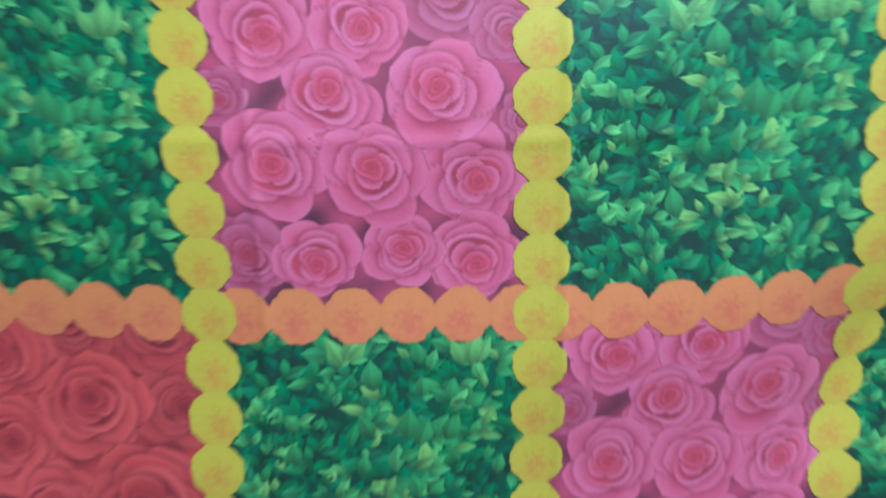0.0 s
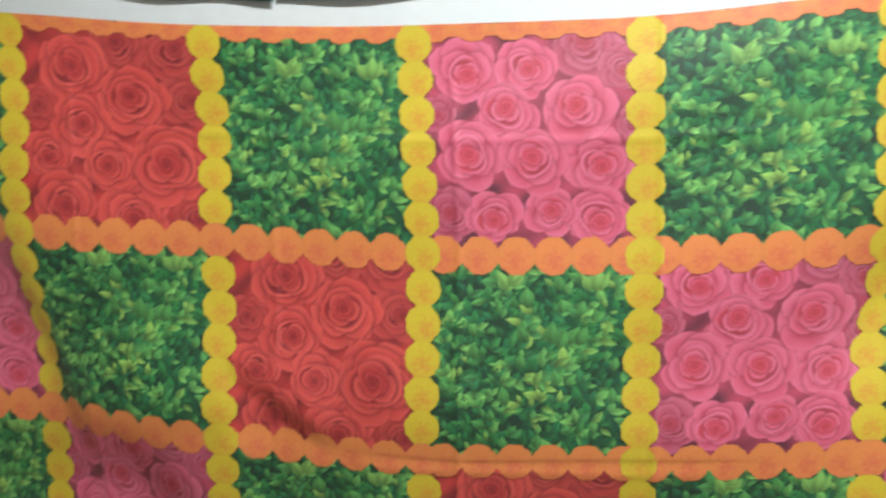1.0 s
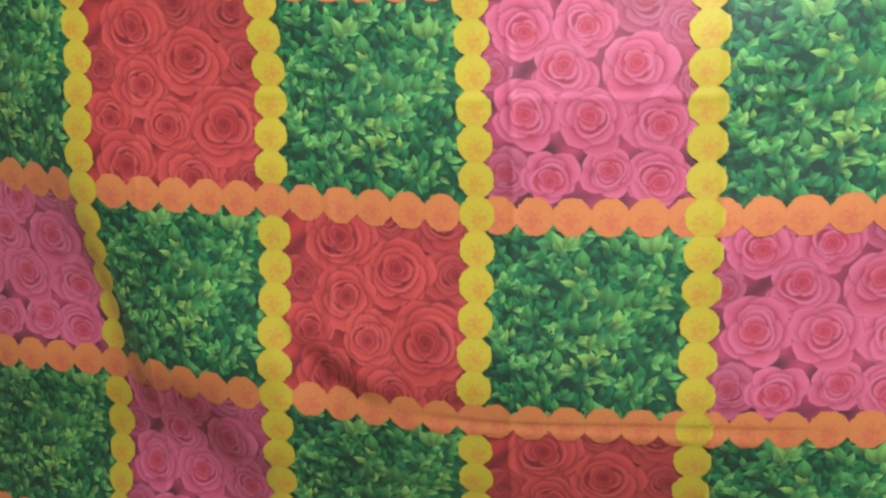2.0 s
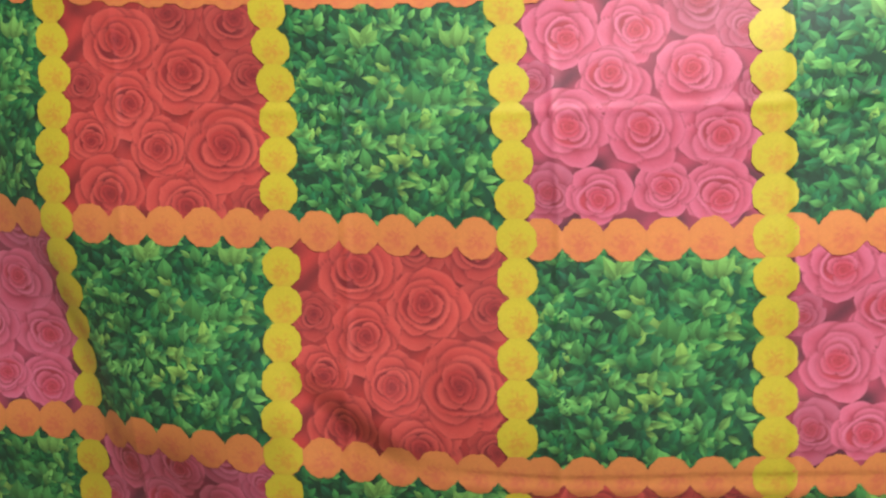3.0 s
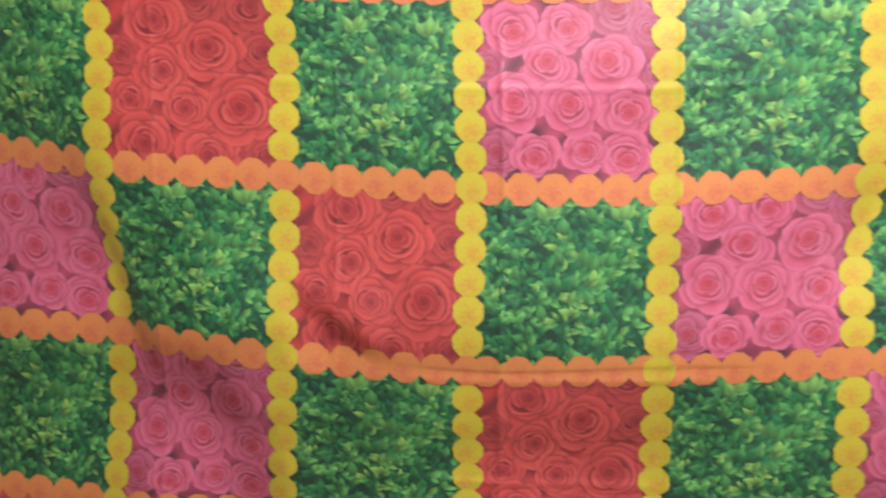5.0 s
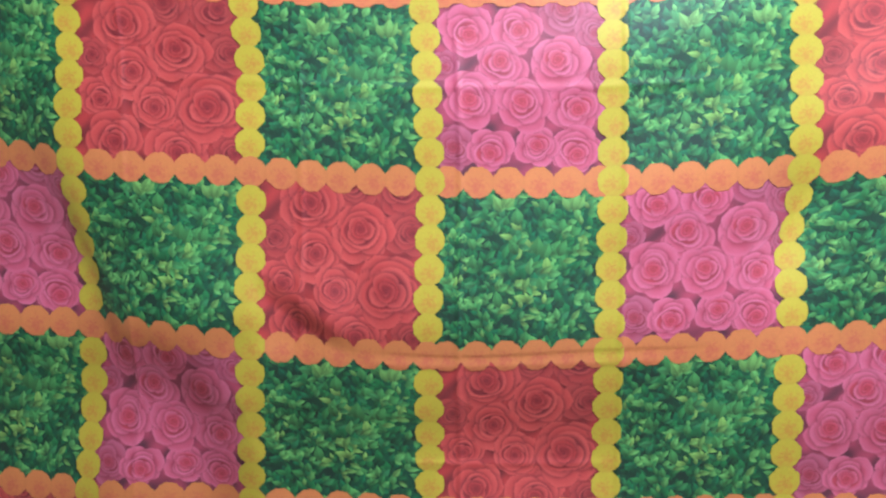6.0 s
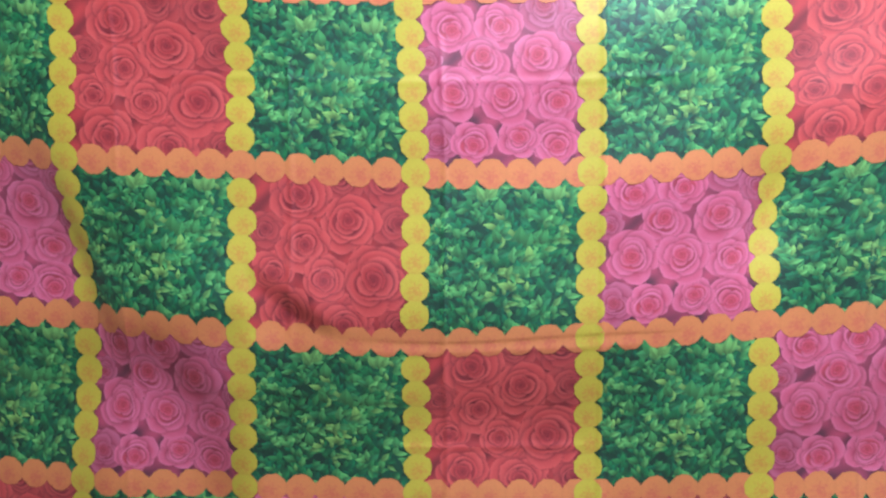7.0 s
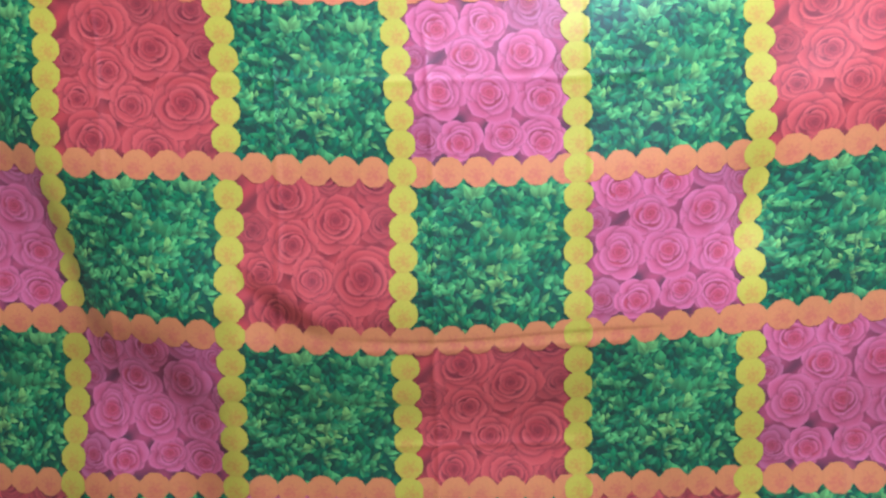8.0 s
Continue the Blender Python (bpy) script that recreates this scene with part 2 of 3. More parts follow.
def ripple(x, y, s, seed=0.0):
    """Cheap smooth variation, about -1 to 1."""
    return (np.sin(x * s + 2.1 * np.sin(y * s * 0.7 + seed)) + np.sin(y * s * 1.1 + 1.7 * np.sin(x * s * 0.8 + seed * 2.3) + seed)) / 2


# ---- printed leaves ----
LEAF_DARK, LEAF_DEEP, LEAF_MID = linear(15, 50, 36), linear(20, 76, 46), linear(46, 134, 70)
LEAF_LIGHT, LEAF_YELLOW, LEAF_BLUE = linear(128, 197, 102), linear(180, 212, 94), linear(24, 116, 78)
GLINTS = [(0.40, 0.09), (0.78, 0.12), (0.66, 0.55), (0.50, 0.58), (0.56, 0.71), (0.32, 0.75), (0.83, 0.78), (0.47, 0.36), (0.70, 0.37), (0.20, 0.62), (0.88, 0.3), (0.14, 0.42)]
# leaves that stand out: foot u, v, direction in degrees, length
PALE_LEAVES = [(0.395, 0.158, 112, 0.104), (0.401, 0.152, 72, 0.111), (0.413, 0.147, 48, 0.085), (0.764, 0.168, 102, 0.091), (0.791, 0.170, 87, 0.117), (0.808, 0.165, 62, 0.102),
               (0.601, 0.142, 137, 0.055), (0.852, 0.268, 3, 0.043), (0.832, 0.249, 84, 0.059), (0.830, 0.379, 63, 0.064), (0.807, 0.396, -21, 0.090), (0.736, 0.458, 6, 0.078),
               (0.613, 0.526, 36, 0.084), (0.463, 0.587, 6, 0.058), (0.521, 0.615, 71, 0.079), (0.541, 0.701, 44, 0.059), (0.556, 0.724, -22, 0.069), (0.524, 0.772, -11, 0.074),
               (0.791, 0.800, 46, 0.073), (0.827, 0.822, -50, 0.064), (0.379, 0.744, 11, 0.073), (0.303, 0.890, 100, 0.054)]
GREEN_LEAVES = [(0.490, 0.250, 102, 0.105), (0.461, 0.366, 84, 0.069), (0.482, 0.415, 114, 0.096), (0.595, 0.418, 90, 0.110), (0.628, 0.444, 78, 0.100), (0.716, 0.427, 67, 0.089),
                (0.566, 0.487, 27, 0.073), (0.626, 0.622, 100, 0.081), (0.654, 0.614, 43, 0.078), (0.395, 0.718, 112, 0.104), (0.286, 0.774, 95, 0.050), (0.325, 0.798, 96, 0.068),
                (0.676, 0.854, 101, 0.047), (0.677, 0.845, 29, 0.046), (0.382, 0.938, 94, 0.073), (0.526, 0.926, 76, 0.074), (0.872, 0.927, 67, 0.051), (0.637, 0.273, 78, 0.072),
                (0.772, 0.304, 32, 0.076), (0.245, 0.494, 104, 0.082), (0.451, 0.535, 75, 0.070), (0.632, 0.161, 94, 0.077), (0.349, 0.265, 76, 0.055), (0.876, 0.708, 89, 0.081)]
HOLLOWS = [(0.2, 0.22), (0.62, 0.66), (0.9, 0.58), (0.44, 0.84), (0.9, 0.86), (0.58, 0.2), (0.1, 0.8), (0.3, 0.5)]


def leaf_level(u, v):
    g = sum(np.exp(-((u - a) ** 2 + (v - b) ** 2) / 0.006) for a, b in GLINTS)
    d = sum(np.exp(-((u - a) ** 2 + (v - b) ** 2) / 0.007) for a, b in HOLLOWS)
    return 0.45 + 0.32 * g - 0.40 * d + 0.10 * ripple(u, v, 21, 0.4)


def leaf_shape(ink, cu, cv, angle, length, width, h, tone, rng):
    """A broad pointed leaf: one half catches more light, the foot lies in the shade of its neighbours."""
    t = np.array((0, 0.12, 0.30, 0.52, 0.72, 0.88, 1.0))
    n = len(t)
    half = width * np.array((0.08, 0.50, 0.92, 0.98, 0.64, 0.26, 0.0))
    bend = rng.uniform(-0.22, 0.22) * length * t ** 2
    ca, sa = math.cos(angle), math.sin(angle)
    fold, shade, foot = rng.uniform(-0.25, 0.25), rng.uniform(0.62, 0.95), rng.uniform(0.25, 0.60)
    gain = foot + (1.08 - foot) * smooth(0.0, 0.75, t)
    rows, tones = [], []
    for side, level in ((-1, 1.06), (0, 1.12), (0, 0.86 * shade + 0.08), (1, shade)):
        along, across = t * length, (side + fold * (1 - abs(side))) * half + bend
        rows.append(np.stack([cu + along * ca - across * sa, cv - along * sa - across * ca, np.full(n, h)], -1))
        tones.append(np.outer(gain * level, tone))
    faces = []
    for a in (0, 2 * n):
        faces += [(a + k, a + n + k, a + n + 1 + k, a + k + 1) for k in range(n - 1)]
    ink.add(np.concatenate(rows), faces, np.concatenate(tones))


def leaf_picture():
    rng = random.Random(5)
    ink, ground = Ink(), Ink()

    def under(u, v):
        k = leaf_level(u, v) + 0.15 * ripple(u, v, 55, 1.0)
        return blend(blend(LEAF_DARK, LEAF_DEEP, k * 1.3), LEAF_BLUE, 0.25 * smooth(0.3, 0.9, u))
    ground.grid(0, 1, TOP, 1, 60, 66, 0.0004, under)
    sprigs = []
    for cells, base in ((23, 0.0), (19, 0.36), (15, 0.74)):          # a deep, a middle and a front layer, evenly scattered
        for a in range(cells):
            for b in range(cells):
                cu, cv = (a + rng.uniform(-0.1, 1.1)) / cells, (b + rng.uniform(-0.1, 1.1)) / cells
                level = float(leaf_level(np.array(cu), np.array(cv)))
                if base < 0.3 or rng.random() < 0.45 + 0.9 * level:
                    sprigs.append((base + 0.35 * rng.random() + 0.25 * level, cu, cv, level, base))
    sprigs.sort()
    h = 0.0006
    for k, (order, cu, cv, level, base) in enumerate(sprigs):
        big = 1.0 + 0.45 * math.exp(-((cu - 0.6) ** 2 + (cv - 0.48) ** 2) / 0.03)
        facing = rng.gauss(1.25, 0.75) - (cu - 0.5) * 1.2
        count = 1 if base < 0.3 else (rng.choice((1, 1, 2, 2)) if base < 0.6 else rng.choice((1, 2, 2, 3, 3)))
        fan = rng.uniform(0.7, 1.6)
        for n in range(count):
            k2 = -0.04 + 1.02 * base + 0.6 * (level - 0.45) + rng.uniform(-0.20, 0.24)
            tone = blend(LEAF_DEEP, LEAF_MID, k2 * 2) if k2 < 0.5 else blend(LEAF_MID, LEAF_LIGHT, k2 * 2 - 1)
            if rng.random() < 0.22 or (cu - 0.55) ** 2 + (cv - 0.42) ** 2 < 0.03 * rng.random():
                tone = blend(tone, LEAF_BLUE, rng.uniform(0.3, 0.75))
            if k2 > 0.6 and ((cu - 0.53) ** 2 + (cv - 0.67) ** 2 < 0.006 or rng.random() < 0.07):
                tone = blend(tone, LEAF_YELLOW, 0.45)
            length = rng.uniform(0.044, 0.084) * big
            turn = facing + (n - (count - 1) / 2) * fan + rng.uniform(-0.2, 0.2)
            leaf_shape(ink, cu + rng.gauss(0, 0.006), cv + rng.gauss(0, 0.006), turn, length, length * rng.uniform(0.20, 0.31), h, np.asarray(tone), rng)
            h += 0.0000002
    for leaves, tone, width in ((GREEN_LEAVES, blend(LEAF_MID, LEAF_LIGHT, 0.35), 0.30), (PALE_LEAVES, blend(LEAF_LIGHT, LEAF_YELLOW, 0.20) * 0.84, 0.22)):
        for cu, cv, degrees, length in leaves:
            leaf_shape(ink, cu, cv, radians(degrees), length, length * width * rng.uniform(0.9, 1.15), h, np.asarray(tone) * rng.uniform(0.8, 1.05), rng)
            h += 0.0000004
    return ground, ink


# ---- printed roses ----
PINK = dict(gap=linear(84, 36, 54), dark=linear(162, 46, 68), mid=linear(215, 80, 112), light=linear(229, 118, 151), heart=linear(206, 68, 88), core=linear(152, 38, 54), edge=0.7, depth=0.85, fill=0.42)
RED = dict(gap=linear(112, 28, 38), dark=linear(130, 32, 42), mid=linear(208, 64, 62), light=linear(222, 88, 82), heart=linear(166, 44, 50), core=linear(112, 26, 38), edge=0.8, depth=0.8, fill=0.55)
# each rose: middle u, v, reach, width of the cup, where its heart lies, and which way its first petal points
PINK_ROSES = [
    (0.754, 0.040, 0.143, 0.59, -0.06, -0.25, -2.9), (0.908, 0.137, 0.095, 0.56, 0.03, 0.17, -2.9), (0.09, 0.33, 0.085, 0.5, 0.1, 0.1, -2.0),
    (0.96, 0.40, 0.08, 0.5, 0.0, 0.0, 0.6), (0.134, 0.809, 0.125, 0.55, -0.01, -0.06, -2.2),
    (0.797, 0.560, 0.150, 0.54, 0.13, 0.15, -2.6), (0.221, 0.134, 0.140, 0.56, 0.13, 0.11, -2.8), (0.491, 0.121, 0.129, 0.58, 0.12, 0.06, -2.5),
    (0.333, 0.813, 0.122, 0.66, 0.02, 0.17, -1.9), (0.796, 0.815, 0.135, 0.68, 0.10, 0.20, -2.3), (0.594, 0.789, 0.116, 0.64, 0.00, -0.05, -2.5),
    (0.715, 0.313, 0.151, 0.52, -0.05, -0.10, -2.3), (0.393, 0.339, 0.140, 0.62, 0.07, -0.26, -2.3), (0.236, 0.527, 0.161, 0.55, -0.05, -0.01, -2.3)]
PINK_ROSES.append((0.523, 0.552, 0.146, 0.60, -0.08, -0.13, -1.4))
RED_ROSES = [
    (0.574, 0.039, 0.135, 0.58, -0.09, -0.14, -3.0), (0.836, 0.083, 0.136, 0.55, 0.14, -0.35, 3.0), (0.887, 0.299, 0.132, 0.56, 0.13, 0.01, -2.6),
    (0.130, 0.368, 0.100, 0.54, 0.02, -0.01, -2.1), (0.904, 0.893, 0.105, 0.55, 0.13, 0.08, -2.6),
    (0.325, 0.159, 0.165, 0.67, 0.0, -0.02, -2.6), (0.621, 0.322, 0.158, 0.66, -0.09, -0.22, -2.2), (0.185, 0.607, 0.115, 0.60, -0.02, 0.18, -2.5),
    (0.607, 0.889, 0.165, 0.54, -0.04, 0.13, -3.1), (0.255, 0.854, 0.160, 0.57, 0.05, 0.04, -3.1), (0.350, 0.445, 0.142, 0.58, 0.08, 0.01, -2.4),
    (0.485, 0.635, 0.132, 0.64, -0.06, 0.11, -2.4), (0.788, 0.632, 0.196, 0.68, -0.13, -0.03, -2.2)]


def around(a):
    return (a + math.pi) % (2 * math.pi) - math.pi


def rose_shape(ink, design, h, tones, seed, dim=0.0):
    """A rose seen into its cup: wide outer petals with rolled pale rims, the cup's rim, then the wound heart."""
    cu, cv, r, cup_width, heart_x, heart_y, first = design
    rng = random.Random(seed)
    NR, NT = 38, 66
    rho = np.concatenate([[0.02], np.linspace(0.05, 1.0, NR - 1)])
    theta = np.linspace(0, 2 * math.pi, NT, endpoint=False)
    P, A = np.meshgrid(rho, theta, indexing="ij")
    lean = math.atan2(-heart_y, -heart_x)              # the cup opens to one side
    cup_x, cup_y = 0.55 * heart_x, 0.55 * heart_y

    def petal_ring(count, reach, spread, start):
        ring = []
        for i in range(count):
            ring.append((start + 6.283 * i / count + rng.uniform(-0.22, 0.22), reach * rng.uniform(0.90, 1.08), spread * rng.uniform(0.85, 1.15), rng.uniform(0.3, 1.0), rng.uniform(-0.5, 0.5), rng.choice((-1, 1))))
        rng.shuffle(ring)
        return ring

    def bound(angle, petal):
        """How far a petal reaches: broad, with a slight point where its rim rolls back."""
        phi, reach, spread, _, skew, _ = petal
        d = around(angle - phi)
        return np.where(np.abs(d) < spread, reach * (1 - 0.34 * np.abs(d / spread) ** 2.6 + 0.07 * np.exp(-np.abs(d - skew * spread) / 0.10)), 0.0), d

    outer, middle = petal_ring(rng.choice((5, 6)), 1.12, 0.86, first), petal_ring(3, cup_width + 0.24, 1.15, first + 0.5)
    edge = np.full(NT, 0.70)
    for petal in outer:
        edge = np.maximum(edge, bound(theta, petal)[0])
    edge = (np.roll(edge, 1) + 2 * edge + np.roll(edge, -1)) / 4
    Q = P * edge
    X, Y = Q * np.cos(A), Q * np.sin(A)
    col = np.tile(np.asarray(tones["dark"]), (*P.shape, 1))

    def lay(col, ring, ox, oy, low, high, shadow, strength):
        """Petals laid one over another, each shading what lies under its rim."""
        q, a = np.hypot(X - ox, Y - oy), np.arctan2(Y - oy, X - ox)
        for petal in ring:
            b, d = bound(a, petal)
            phi, reach, spread, pale, skew, turn = petal
            inside, s = (q < b), q / np.maximum(b, 0.01)
            col = blend(col, shadow, np.where((b > 0) & ~inside, strength * np.exp(-np.maximum(q - b, 0) / 0.06), 0))
            k = (0.10 + 0.75 * pale) * smooth(0.45, 0.92, s) + 0.12 * ripple(X, Y, 9, seed + phi)
            body = blend(low, high, k)
            body = blend(body, shadow, 0.55 * (1 - smooth(0.45, 0.80, s)) + 0.30 * smooth(0.2, 1.0, turn * d / spread))
            body = blend(body, high, 0.5 * smooth(0.84, 0.93, s) * (1 - 0.6 * np.abs(d / spread)))
            body = blend(body, shadow, 0.7 * tones["edge"] * smooth(0.955, 1.0, s) * smooth(-0.4, 0.5, np.sin(2 * a + phi)))
            col[inside] = body[inside]
        return col

    col = lay(col, outer, 0, 0, tones["mid"], tones["light"], tones["dark"], 0.66)
    col = lay(col, middle, 0.6 * cup_x, 0.6 * cup_y, tones["mid"], tones["light"], tones["dark"], 0.66)

    # the cup
    ox, oy = cup_x, cup_y
    q, a = np.hypot(X - ox, Y - oy), np.arctan2(Y - oy, X - ox)
    p1, p2 = rng.uniform(0, 6.28), rng.uniform(0, 6.28)
    cup = cup_width * (1 + 0.09 * np.sin(2 * a + p1) + 0.07 * np.sin(3 * a + p2))
    col = blend(col, tones["dark"], np.where(q > cup, 0.75 * np.exp(-(q - cup) / 0.06) * (0.35 + 0.65 * smooth(-0.4, 0.9, np.cos(a - lean - 0.4))), 0))
    s = q / cup
    rim = blend(tones["mid"], tones["light"], 0.35 + 0.65 * smooth(-0.7, 0.6, np.cos(a - lean + 0.5)))
    well = blend(tones["heart"], tones["dark"], tones["depth"] * smooth(-0.1, 0.9, np.cos(a - lean)) * smooth(0.35, 0.8, s))
    body = blend(well, rim, smooth(0.74 + 0.08 * np.sin(a + p2), 0.90, s))
    col[s < 1] = body[s < 1]
    # the wound heart
    inner = petal_ring(3, 0.80 * cup_width, 1.2, p1)
    col = lay(col, inner, 0.8 * heart_x, 0.8 * heart_y, blend(tones["heart"], tones["mid"], 0.45), tones["light"], tones["core"], 0.6 * tones["depth"])
    ox, oy = heart_x, heart_y
    size = 0.52 * cup_width
    q, a = np.hypot(X - ox, Y - oy), np.arctan2(Y - oy, X - ox)
    turn = rng.choice((-1, 1))
    bud = size * (1 + 0.05 * np.sin(2 * a + p2))
    wind = (np.sqrt(q / size) * 3.4 + turn * a / (2 * math.pi) + 0.18 * np.sin(2 * a + p1) + 0.14 * np.sin(3 * a + p2)) % 1.0
    strength = 0.40 + 0.60 * np.sin(a * 1.5 + p2) ** 2
    body = blend(tones["heart"], tones["mid"], 0.75 * smooth(0.08, 0.40, q))
    body = blend(body, tones["light"], 0.40 * smooth(0.45, 0.85, wind) * strength * smooth(0.05, 0.25, q))
    body = blend(body, tones["core"], tones["depth"] * (np.exp(-(wind / 0.20) ** 2) * strength + 0.35 * (1 - smooth(0.0, 0.16, q))))
    inside = q < bud
    col = blend(col, tones["core"], np.where(inside, 0, 0.7 * tones["depth"] * np.exp(-np.maximum(q - bud, 0) / 0.04) * (0.3 + 0.7 * smooth(-0.5, 0.8, np.cos(a - lean))) * (np.hypot(X - cup_x, Y - cup_y) < cup_width)))
    col[inside] = body[inside]
    if dim:
        col = blend(col, tones["gap"], np.full(P.shape, dim))
    tilt, squash = rng.uniform(0, math.pi), rng.uniform(0.92, 1.0)
    along, across = (X * math.cos(tilt) + Y * math.sin(tilt)) * r, (-X * math.sin(tilt) + Y * math.cos(tilt)) * squash * r
    u, v = cu + along * math.cos(tilt) - across * math.sin(tilt), cv + along * math.sin(tilt) + across * math.cos(tilt)
    faces = [(i * NT + j, i * NT + (j + 1) % NT, (i + 1) * NT + (j + 1) % NT, (i + 1) * NT + j) for i in range(NR - 1) for j in range(NT)]
    faces.append(tuple(reversed(range(NT))))
    ink.add(np.stack([u.ravel(), v.ravel(), np.full(u.size, h)], -1), faces, col.reshape(-1, 3))


def rose_pictures(spots, tones, seed):
    ground = Ink()

    def under(u, v):
        return blend(tones["gap"], tones["mid"], tones["fill"] + 0.40 * ripple(u, v, 30, seed))
    ground.grid(0, 1, TOP, 1, 60, 66, 0.0004, under)
    roses = []
    for k, design in enumerate(spots):
        ink = Ink()
        rose_shape(ink, design, 0.0006 + 0.00002 * k, tones, seed * 100 + k, dim=0.28 if k < 5 else 0.0)
        roses.append(ink)
    return ground, roses


# ---- printed marigolds ----
YELLOW, YELLOW_HEART, YELLOW_RIM = linear(214, 191, 48), linear(214, 154, 50), linear(184, 150, 40)
ORANGE, ORANGE_HEART, ORANGE_RIM = linear(229, 138, 74), linear(220, 112, 74), linear(194, 98, 54)


def marigold_shape(ink, cu, cv, ru, rv, h, warm, seed):
    rng = random.Random(seed)
    NT, rho = 36, np.array((0.10, 0.26, 0.44, 0.62, 0.80, 0.92, 1.0))
    theta = np.linspace(0, 2 * math.pi, NT, endpoint=False) + rng.uniform(0, 0.3)
    P, A = np.meshgrid(rho, theta, indexing="ij")
    flat = 1 - 0.018 * np.cos(8 * A + 0.4) + 0.014 * np.sin(5 * A + seed) + 0.020 * np.sin(11 * A + seed * 2) + 0.018 * np.sin(16 * A + seed * 3)
    body, heart, rim = (ORANGE, ORANGE_HEART, ORANGE_RIM) if warm else (YELLOW, YELLOW_HEART, YELLOW_RIM)
    off = rng.uniform(-0.2, 0.2)
    spread = np.hypot(P * np.cos(A) - off, P * np.sin(A) - 0.25)
    col = blend(heart, body, smooth(0.0, 0.72, spread + 0.18 * np.sin(A * 4 + P * 8 + seed) + 0.16 * np.sin(A * 7 - P * 13 + seed * 1.3)))
    col = blend(col, heart, 0.35 * smooth(0.1, 0.9, np.sin(A) * P + 0.3 * np.sin(A * 9 + seed) * P))
    col = blend(col, rim, 0.14 * smooth(0.85, 1.0, P))
    u, v = cu + ru * P * flat * np.cos(A), cv + rv * P * flat * np.sin(A)
    faces = [(i * NT + j, i * NT + (j + 1) % NT, (i + 1) * NT + (j + 1) % NT, (i + 1) * NT + j) for i in range(len(rho) - 1) for j in range(NT)]
    faces.append(tuple(reversed(range(NT))))
    ink.add(np.stack([u.ravel(), v.ravel(), np.full(u.size, h)], -1), faces, col.reshape(-1, 3))


# ---- the printed backdrop cloth ----
sheet = Ink()
sheet.grid(0, COLUMNS, TOP, BOTTOM, 210, 140, -0.004, lambda u, v: np.tile(linear(92, 70, 44), (len(u), 1)))
cloth = part("backdrop_cloth", sheet.mesh("backdrop_cloth"), PRINT)
tagged(cloth, "thin polyester cloth printed with leaf, rose and marigold squares", "backdrop cloth")
hem = Ink()
hem.grid(0, 0.011, TOP, BOTTOM, 1, 160, 0.0026, lambda u, v: np.tile(linear(172, 164, 104), (len(u), 1)))
part("hem", hem.mesh("hem"), PRINT, cloth, "pale unprinted side hem")

leaf_ground, leaf_ink = leaf_picture()
pictures = {"pink": rose_pictures(PINK_ROSES, PINK, 3), "red": rose_pictures(RED_ROSES, RED, 7)}
for row in range(ROWS_DOWN):
    for column in range(COLUMNS):
        bounds = (column, column + 1, row if row else TOP, min(row + 1, BOTTOM))
        kind = {1: "red", 3: "pink"}.get((column - row) % 4, "leaf")
        if kind == "leaf":
            panel = part("leaf_panel", leaf_ground.mesh("leaf_panel", column, row, bounds), PRINT, cloth, "square printed with dense green leaves")
            tagged(part("leaves", leaf_ink.mesh("leaves", column, row, bounds), PRINT, panel), kind="stuff")
        else:
            ground, roses = pictures[kind]
            panel = part("rose_panel", ground.mesh("rose_panel", column, row, bounds), PRINT, cloth, "square printed with " + kind + " roses")
            for ink in roses:
                part("rose", ink.mesh("rose", column, row, bounds), PRINT, panel)

# garlands: upright yellow ones over level orange ones
STEP = 1 / 6
NODE_ORANGE = {(2, 1), (1, 2), (5, 2), (3, 2)}
PHASE = {3: 0.6, 4: 0.4}
far_ink, seed = Ink(), 0
for line in range(ROWS_DOWN):
    centre = line if line else TOP
    ribbon = Ink()
    ribbon.grid(0, COLUMNS, centre - 0.036 if line else TOP, centre + (0.038 if line else 0.06), 420, 8, 0.0011, lambda u, v: np.tile((ORANGE + ORANGE_HEART) / 2, (len(u), 1)))
    garland = part("level_garland", ribbon.mesh("level_garland"), PRINT, cloth, "orange marigold garland printed across the cloth")
    for k in range(COLUMNS):
        for n in range(6):
            u = k + (n + PHASE.get(k, 0.0)) * STEP
            seed += 1
            if u > 6.05 or line > 3:
                marigold_shape(far_ink, u, centre, 0.0872, 0.092 if line else 0.084, 0.00125 + 0.00002 * (seed % 5), True, seed)
            else:
                ink = Ink()
                marigold_shape(ink, u, centre, 0.0872, 0.092 if line else 0.084, 0.00125 + 0.00002 * (seed % 5), True, seed)
                part("marigold", ink.mesh("marigold"), PRINT, garland)
for line in range(COLUMNS + 1):
    ribbon = Ink()
    ribbon.grid(line - 0.034 if line else 0, line + 0.034 if line < COLUMNS else COLUMNS, TOP, BOTTOM, 4, 420, 0.00145, lambda u, v: np.tile(YELLOW * 0.6 + YELLOW_HEART * 0.4, (len(u), 1)))
    garland = part("upright_garland", ribbon.mesh("upright_garland"), PRINT, cloth, "yellow marigold garland printed down the cloth")
    for n in range(int(BOTTOM * 6) + 1):
        seed += 1
        warm = n % 6 == 0 and (line, n // 6) in NODE_ORANGE
        far = line > 6 or n > 22
        ink = far_ink if far else Ink()
        marigold_shape(ink, line, n * STEP, 0.083, 0.0895, 0.0016 + 0.00002 * (seed % 5), warm, seed)
        if not far:
            part("marigold", ink.mesh("marigold"), PRINT, garland)
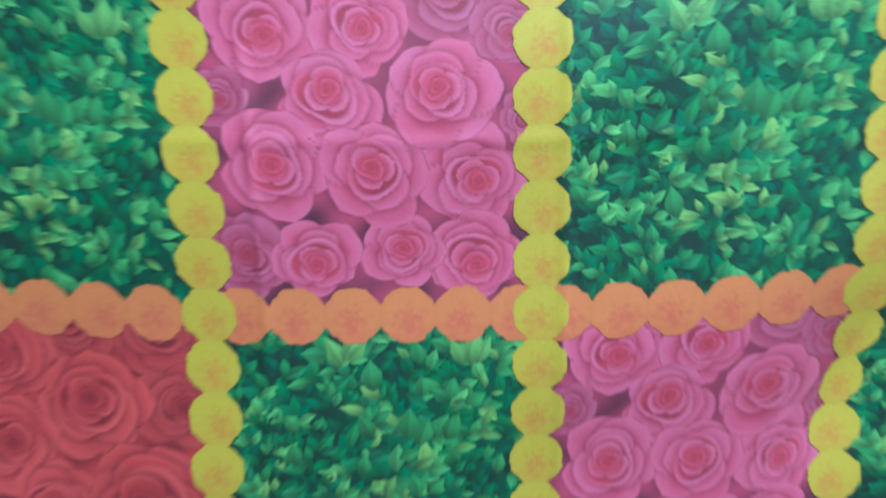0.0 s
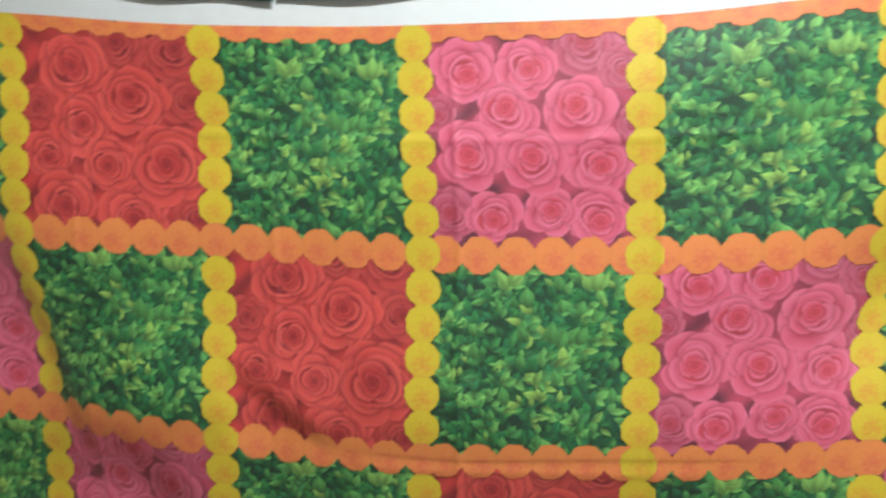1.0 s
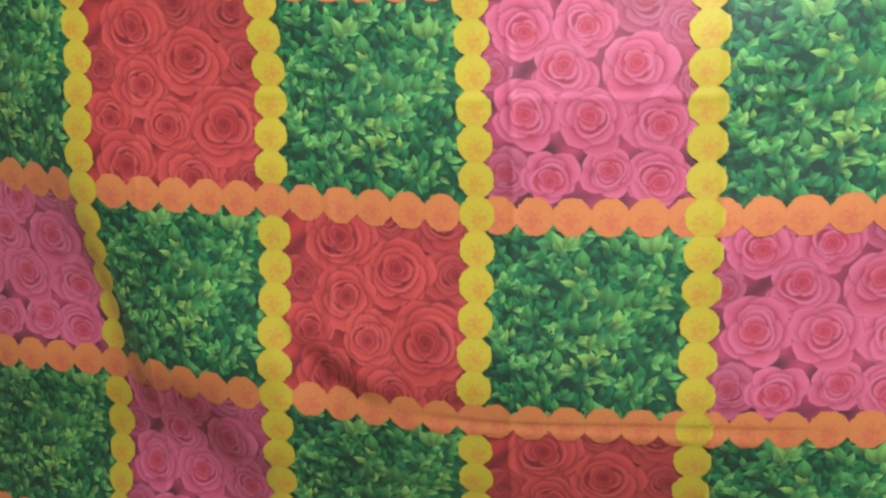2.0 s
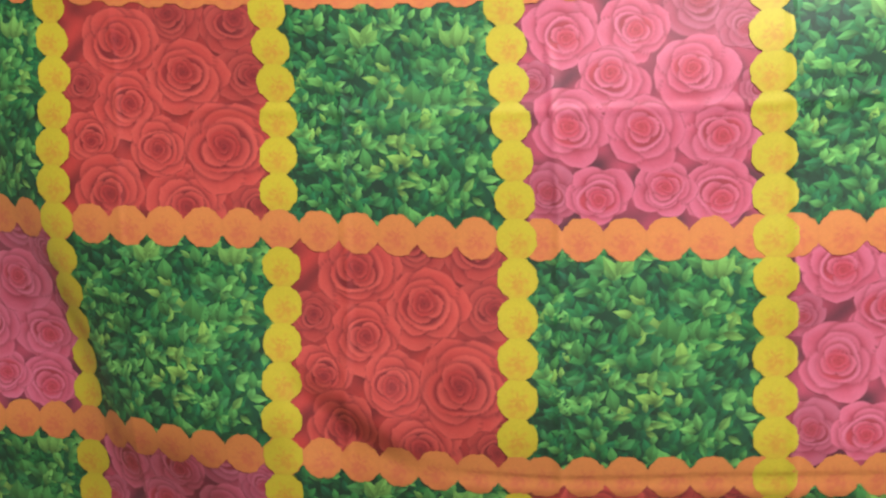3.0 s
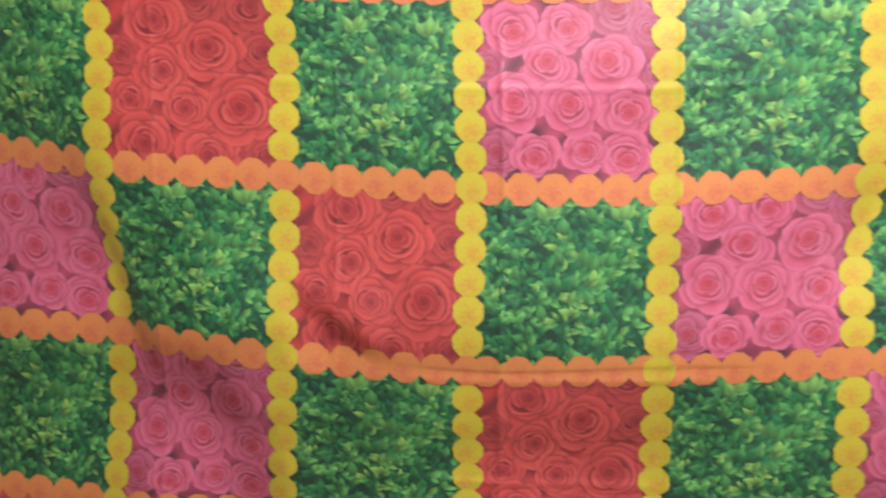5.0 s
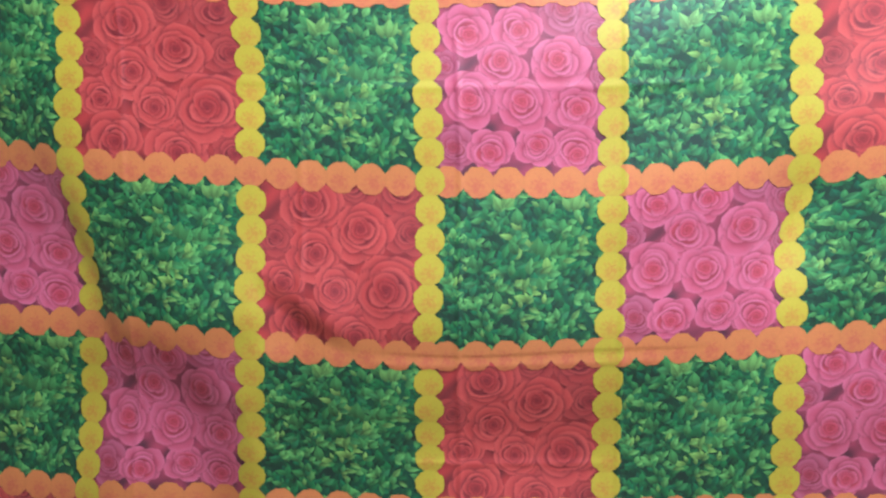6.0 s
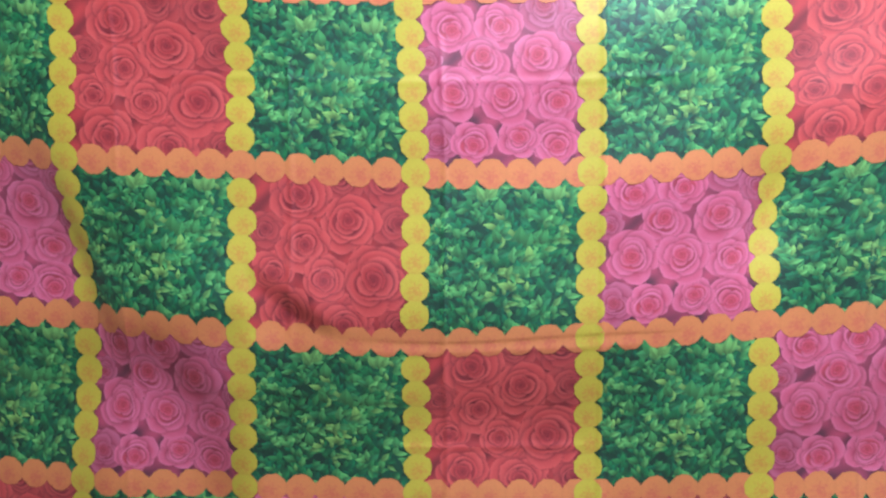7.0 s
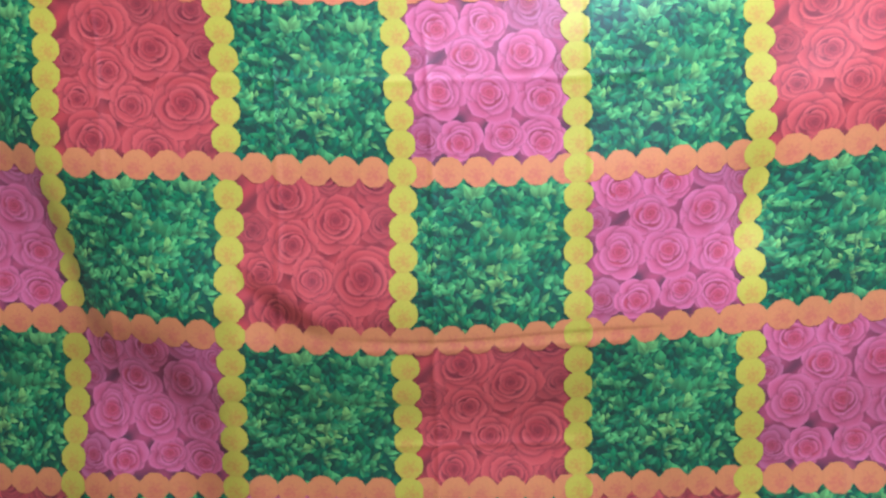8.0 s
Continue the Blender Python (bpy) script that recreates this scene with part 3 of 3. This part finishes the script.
tagged(part("marigolds", far_ink.mesh("marigolds"), PRINT, cloth), kind="stuff")


# a pale thread caught on the cloth near its edge
bm = bmesh.new()
rings = []
for k in range(13):
    f = k / 12
    at = Vector(hang(np.array([0.05 + 0.19 * f]), np.array([0.20 + 0.035 * f + 0.012 * math.sin(f * 4)]), np.array([0.0026]))[0])
    rings.append([bm.verts.new(at + Vector((0, 0.0006 * math.cos(a), 0.0006 * math.sin(a)))) for a in (0, 1.57, 3.14, 4.71)])
for p, q in zip(rings, rings[1:]):
    for i in range(4):
        bm.faces.new((p[i], p[(i + 1) % 4], q[(i + 1) % 4], q[i]))
mesh = bpy.data.meshes.new("thread")
bm.to_mesh(mesh)
bm.free()
tagged(part("thread", mesh, PAINT), "fine white loose thread lying on the printed cloth", "thread")


# ---- above and beside the cloth ----
def hanging_cloth(name, xa, xb, za, zb, y, waves, depth, mat, seed, lift_a, lift_b):
    """A soft cloth that hangs in shallow folds; its lower edge lifts towards the two ends."""
    bm = bmesh.new()
    NX, NZ = 48, 16
    rows = []
    for j in range(NZ + 1):
        f = j / NZ
        row = []
        for i in range(NX + 1):
            s = i / NX
            fold = math.sin(s * waves * 2 * math.pi + seed) * depth * (0.4 + 0.6 * (1 - f))
            low = za + 0.0025 * math.sin(s * 9 + seed) + lift_a * (1 - s) ** 1.3 + lift_b * s ** 6
            row.append(bm.verts.new((xa + (xb - xa) * s, y + fold, low + (zb - low) * f)))
        rows.append(row)
    for j in range(NZ):
        for i in range(NX):
            bm.faces.new((rows[j][i], rows[j][i + 1], rows[j + 1][i + 1], rows[j + 1][i])).smooth = True
    mesh = bpy.data.meshes.new(name)
    bm.to_mesh(mesh)
    bm.free()
    ob = part(name, mesh, mat)
    thick = ob.modifiers.new("thickness", "SOLIDIFY")
    thick.thickness, thick.offset = 0.004, 0
    return ob


tagged(hanging_cloth("hanging_towel", -0.80, -0.45, 1.827, 2.35, 0.769, 1.6, 0.002, TEAL, 0.6, 0.034, 0.0), "grey-green cotton towel hanging in folds above the backdrop", "towel")
tagged(hanging_cloth("hanging_towel", -0.445, -0.06, 1.829, 2.35, 0.769, 1.2, 0.002, TEAL_PALE, 2.0, 0.0, 0.03), "paler grey-green cotton towel hanging above the backdrop", "towel")
tagged(hanging_cloth("hanging_bag", -1.30, -0.915, 1.852, 2.3, 0.755, 0.7, 0.008, SLATE, 1.0, 0.0, 0.06), "dark slate nylon bag hanging above the backdrop", "bag")

# body, side door and base panel carry their shade in the steel tone
cupboard = part("steel_cupboard", box_mesh("steel_cupboard", -1.75, -0.98, 0.752, 0.7745, 0.0, 1.70, 0.003), STEEL_SHADED)
tagged(cupboard, "dull grey steel cupboard front beside the cloth, toned dark for shade", "cupboard")
part("upper_door", box_mesh("upper_door", -1.74, -0.99, 0.742, 0.752, 1.325, 1.69, 0.003), STEEL, cupboard)
part("lower_door", box_mesh("lower_door", -1.092, -0.99, 0.740, 0.752, 0.985, 1.318, 0.003), STEEL, cupboard, "paler grey door")
part("side_door", box_mesh("side_door", -1.74, -1.108, 0.742, 0.752, 0.985, 1.318, 0.003), STEEL_SHADED, cupboard, "side door toned dark for shade")
part("base_panel", box_mesh("base_panel", -1.74, -0.99, 0.742, 0.752, 0.02, 0.978, 0.003), STEEL_SHADED, cupboard, "base panel toned dark for shade")
# a thin pale slanting line low beside the cloth, built as a rod
bm = bmesh.new()
bmesh.ops.create_cone(bm, segments=10, radius1=0.0014, radius2=0.0014, depth=0.16, cap_ends=True, matrix=pose(-1.085, 0.7385, 0.945, 0, -35, 0))
mesh = bpy.data.meshes.new("slant_rod")
bm.to_mesh(mesh)
bm.free()
part("slant_rod", mesh, STEEL, cupboard, "thin pale slanting rod")


# ---- unseen tube light, assumed because the light weakens down the cloth ----
GLOW = bpy.data.materials.new("lit_tube")
GLOW.use_nodes = True
GLOW.node_tree.nodes["Principled BSDF"].inputs["Emission Color"].default_value = (0.96, 0.99, 1.0, 1)
GLOW.node_tree.nodes["Principled BSDF"].inputs["Emission Strength"].default_value = 6.0
tx, ty, tz = ASSUMED_TUBE
assumed_tube_light = part("assumed_tube_light", box_mesh("assumed_tube_light", tx - 0.62, tx + 0.62, ty - 0.03, ty + 0.03, tz + 0.045, 2.899, 0.006), CEILING)
tagged(assumed_tube_light, "unseen white batten tube light assumed under the ceiling", "lamp")
bm = bmesh.new()
bmesh.ops.create_cone(bm, segments=20, radius1=0.014, radius2=0.014, depth=1.16, cap_ends=True, matrix=pose(tx, ty, tz + 0.015, 0, 90, 0))
mesh = bpy.data.meshes.new("tube")
bm.to_mesh(mesh)
bm.free()
part("tube", mesh, GLOW, assumed_tube_light, "glowing glass tube")
for side in (-1, 1):
    part("lamp_holder", box_mesh("lamp_holder", tx + side * 0.595 - 0.014, tx + side * 0.595 + 0.014, ty - 0.018, ty + 0.018, tz - 0.003, tz + 0.045, 0.003), CEILING, assumed_tube_light)
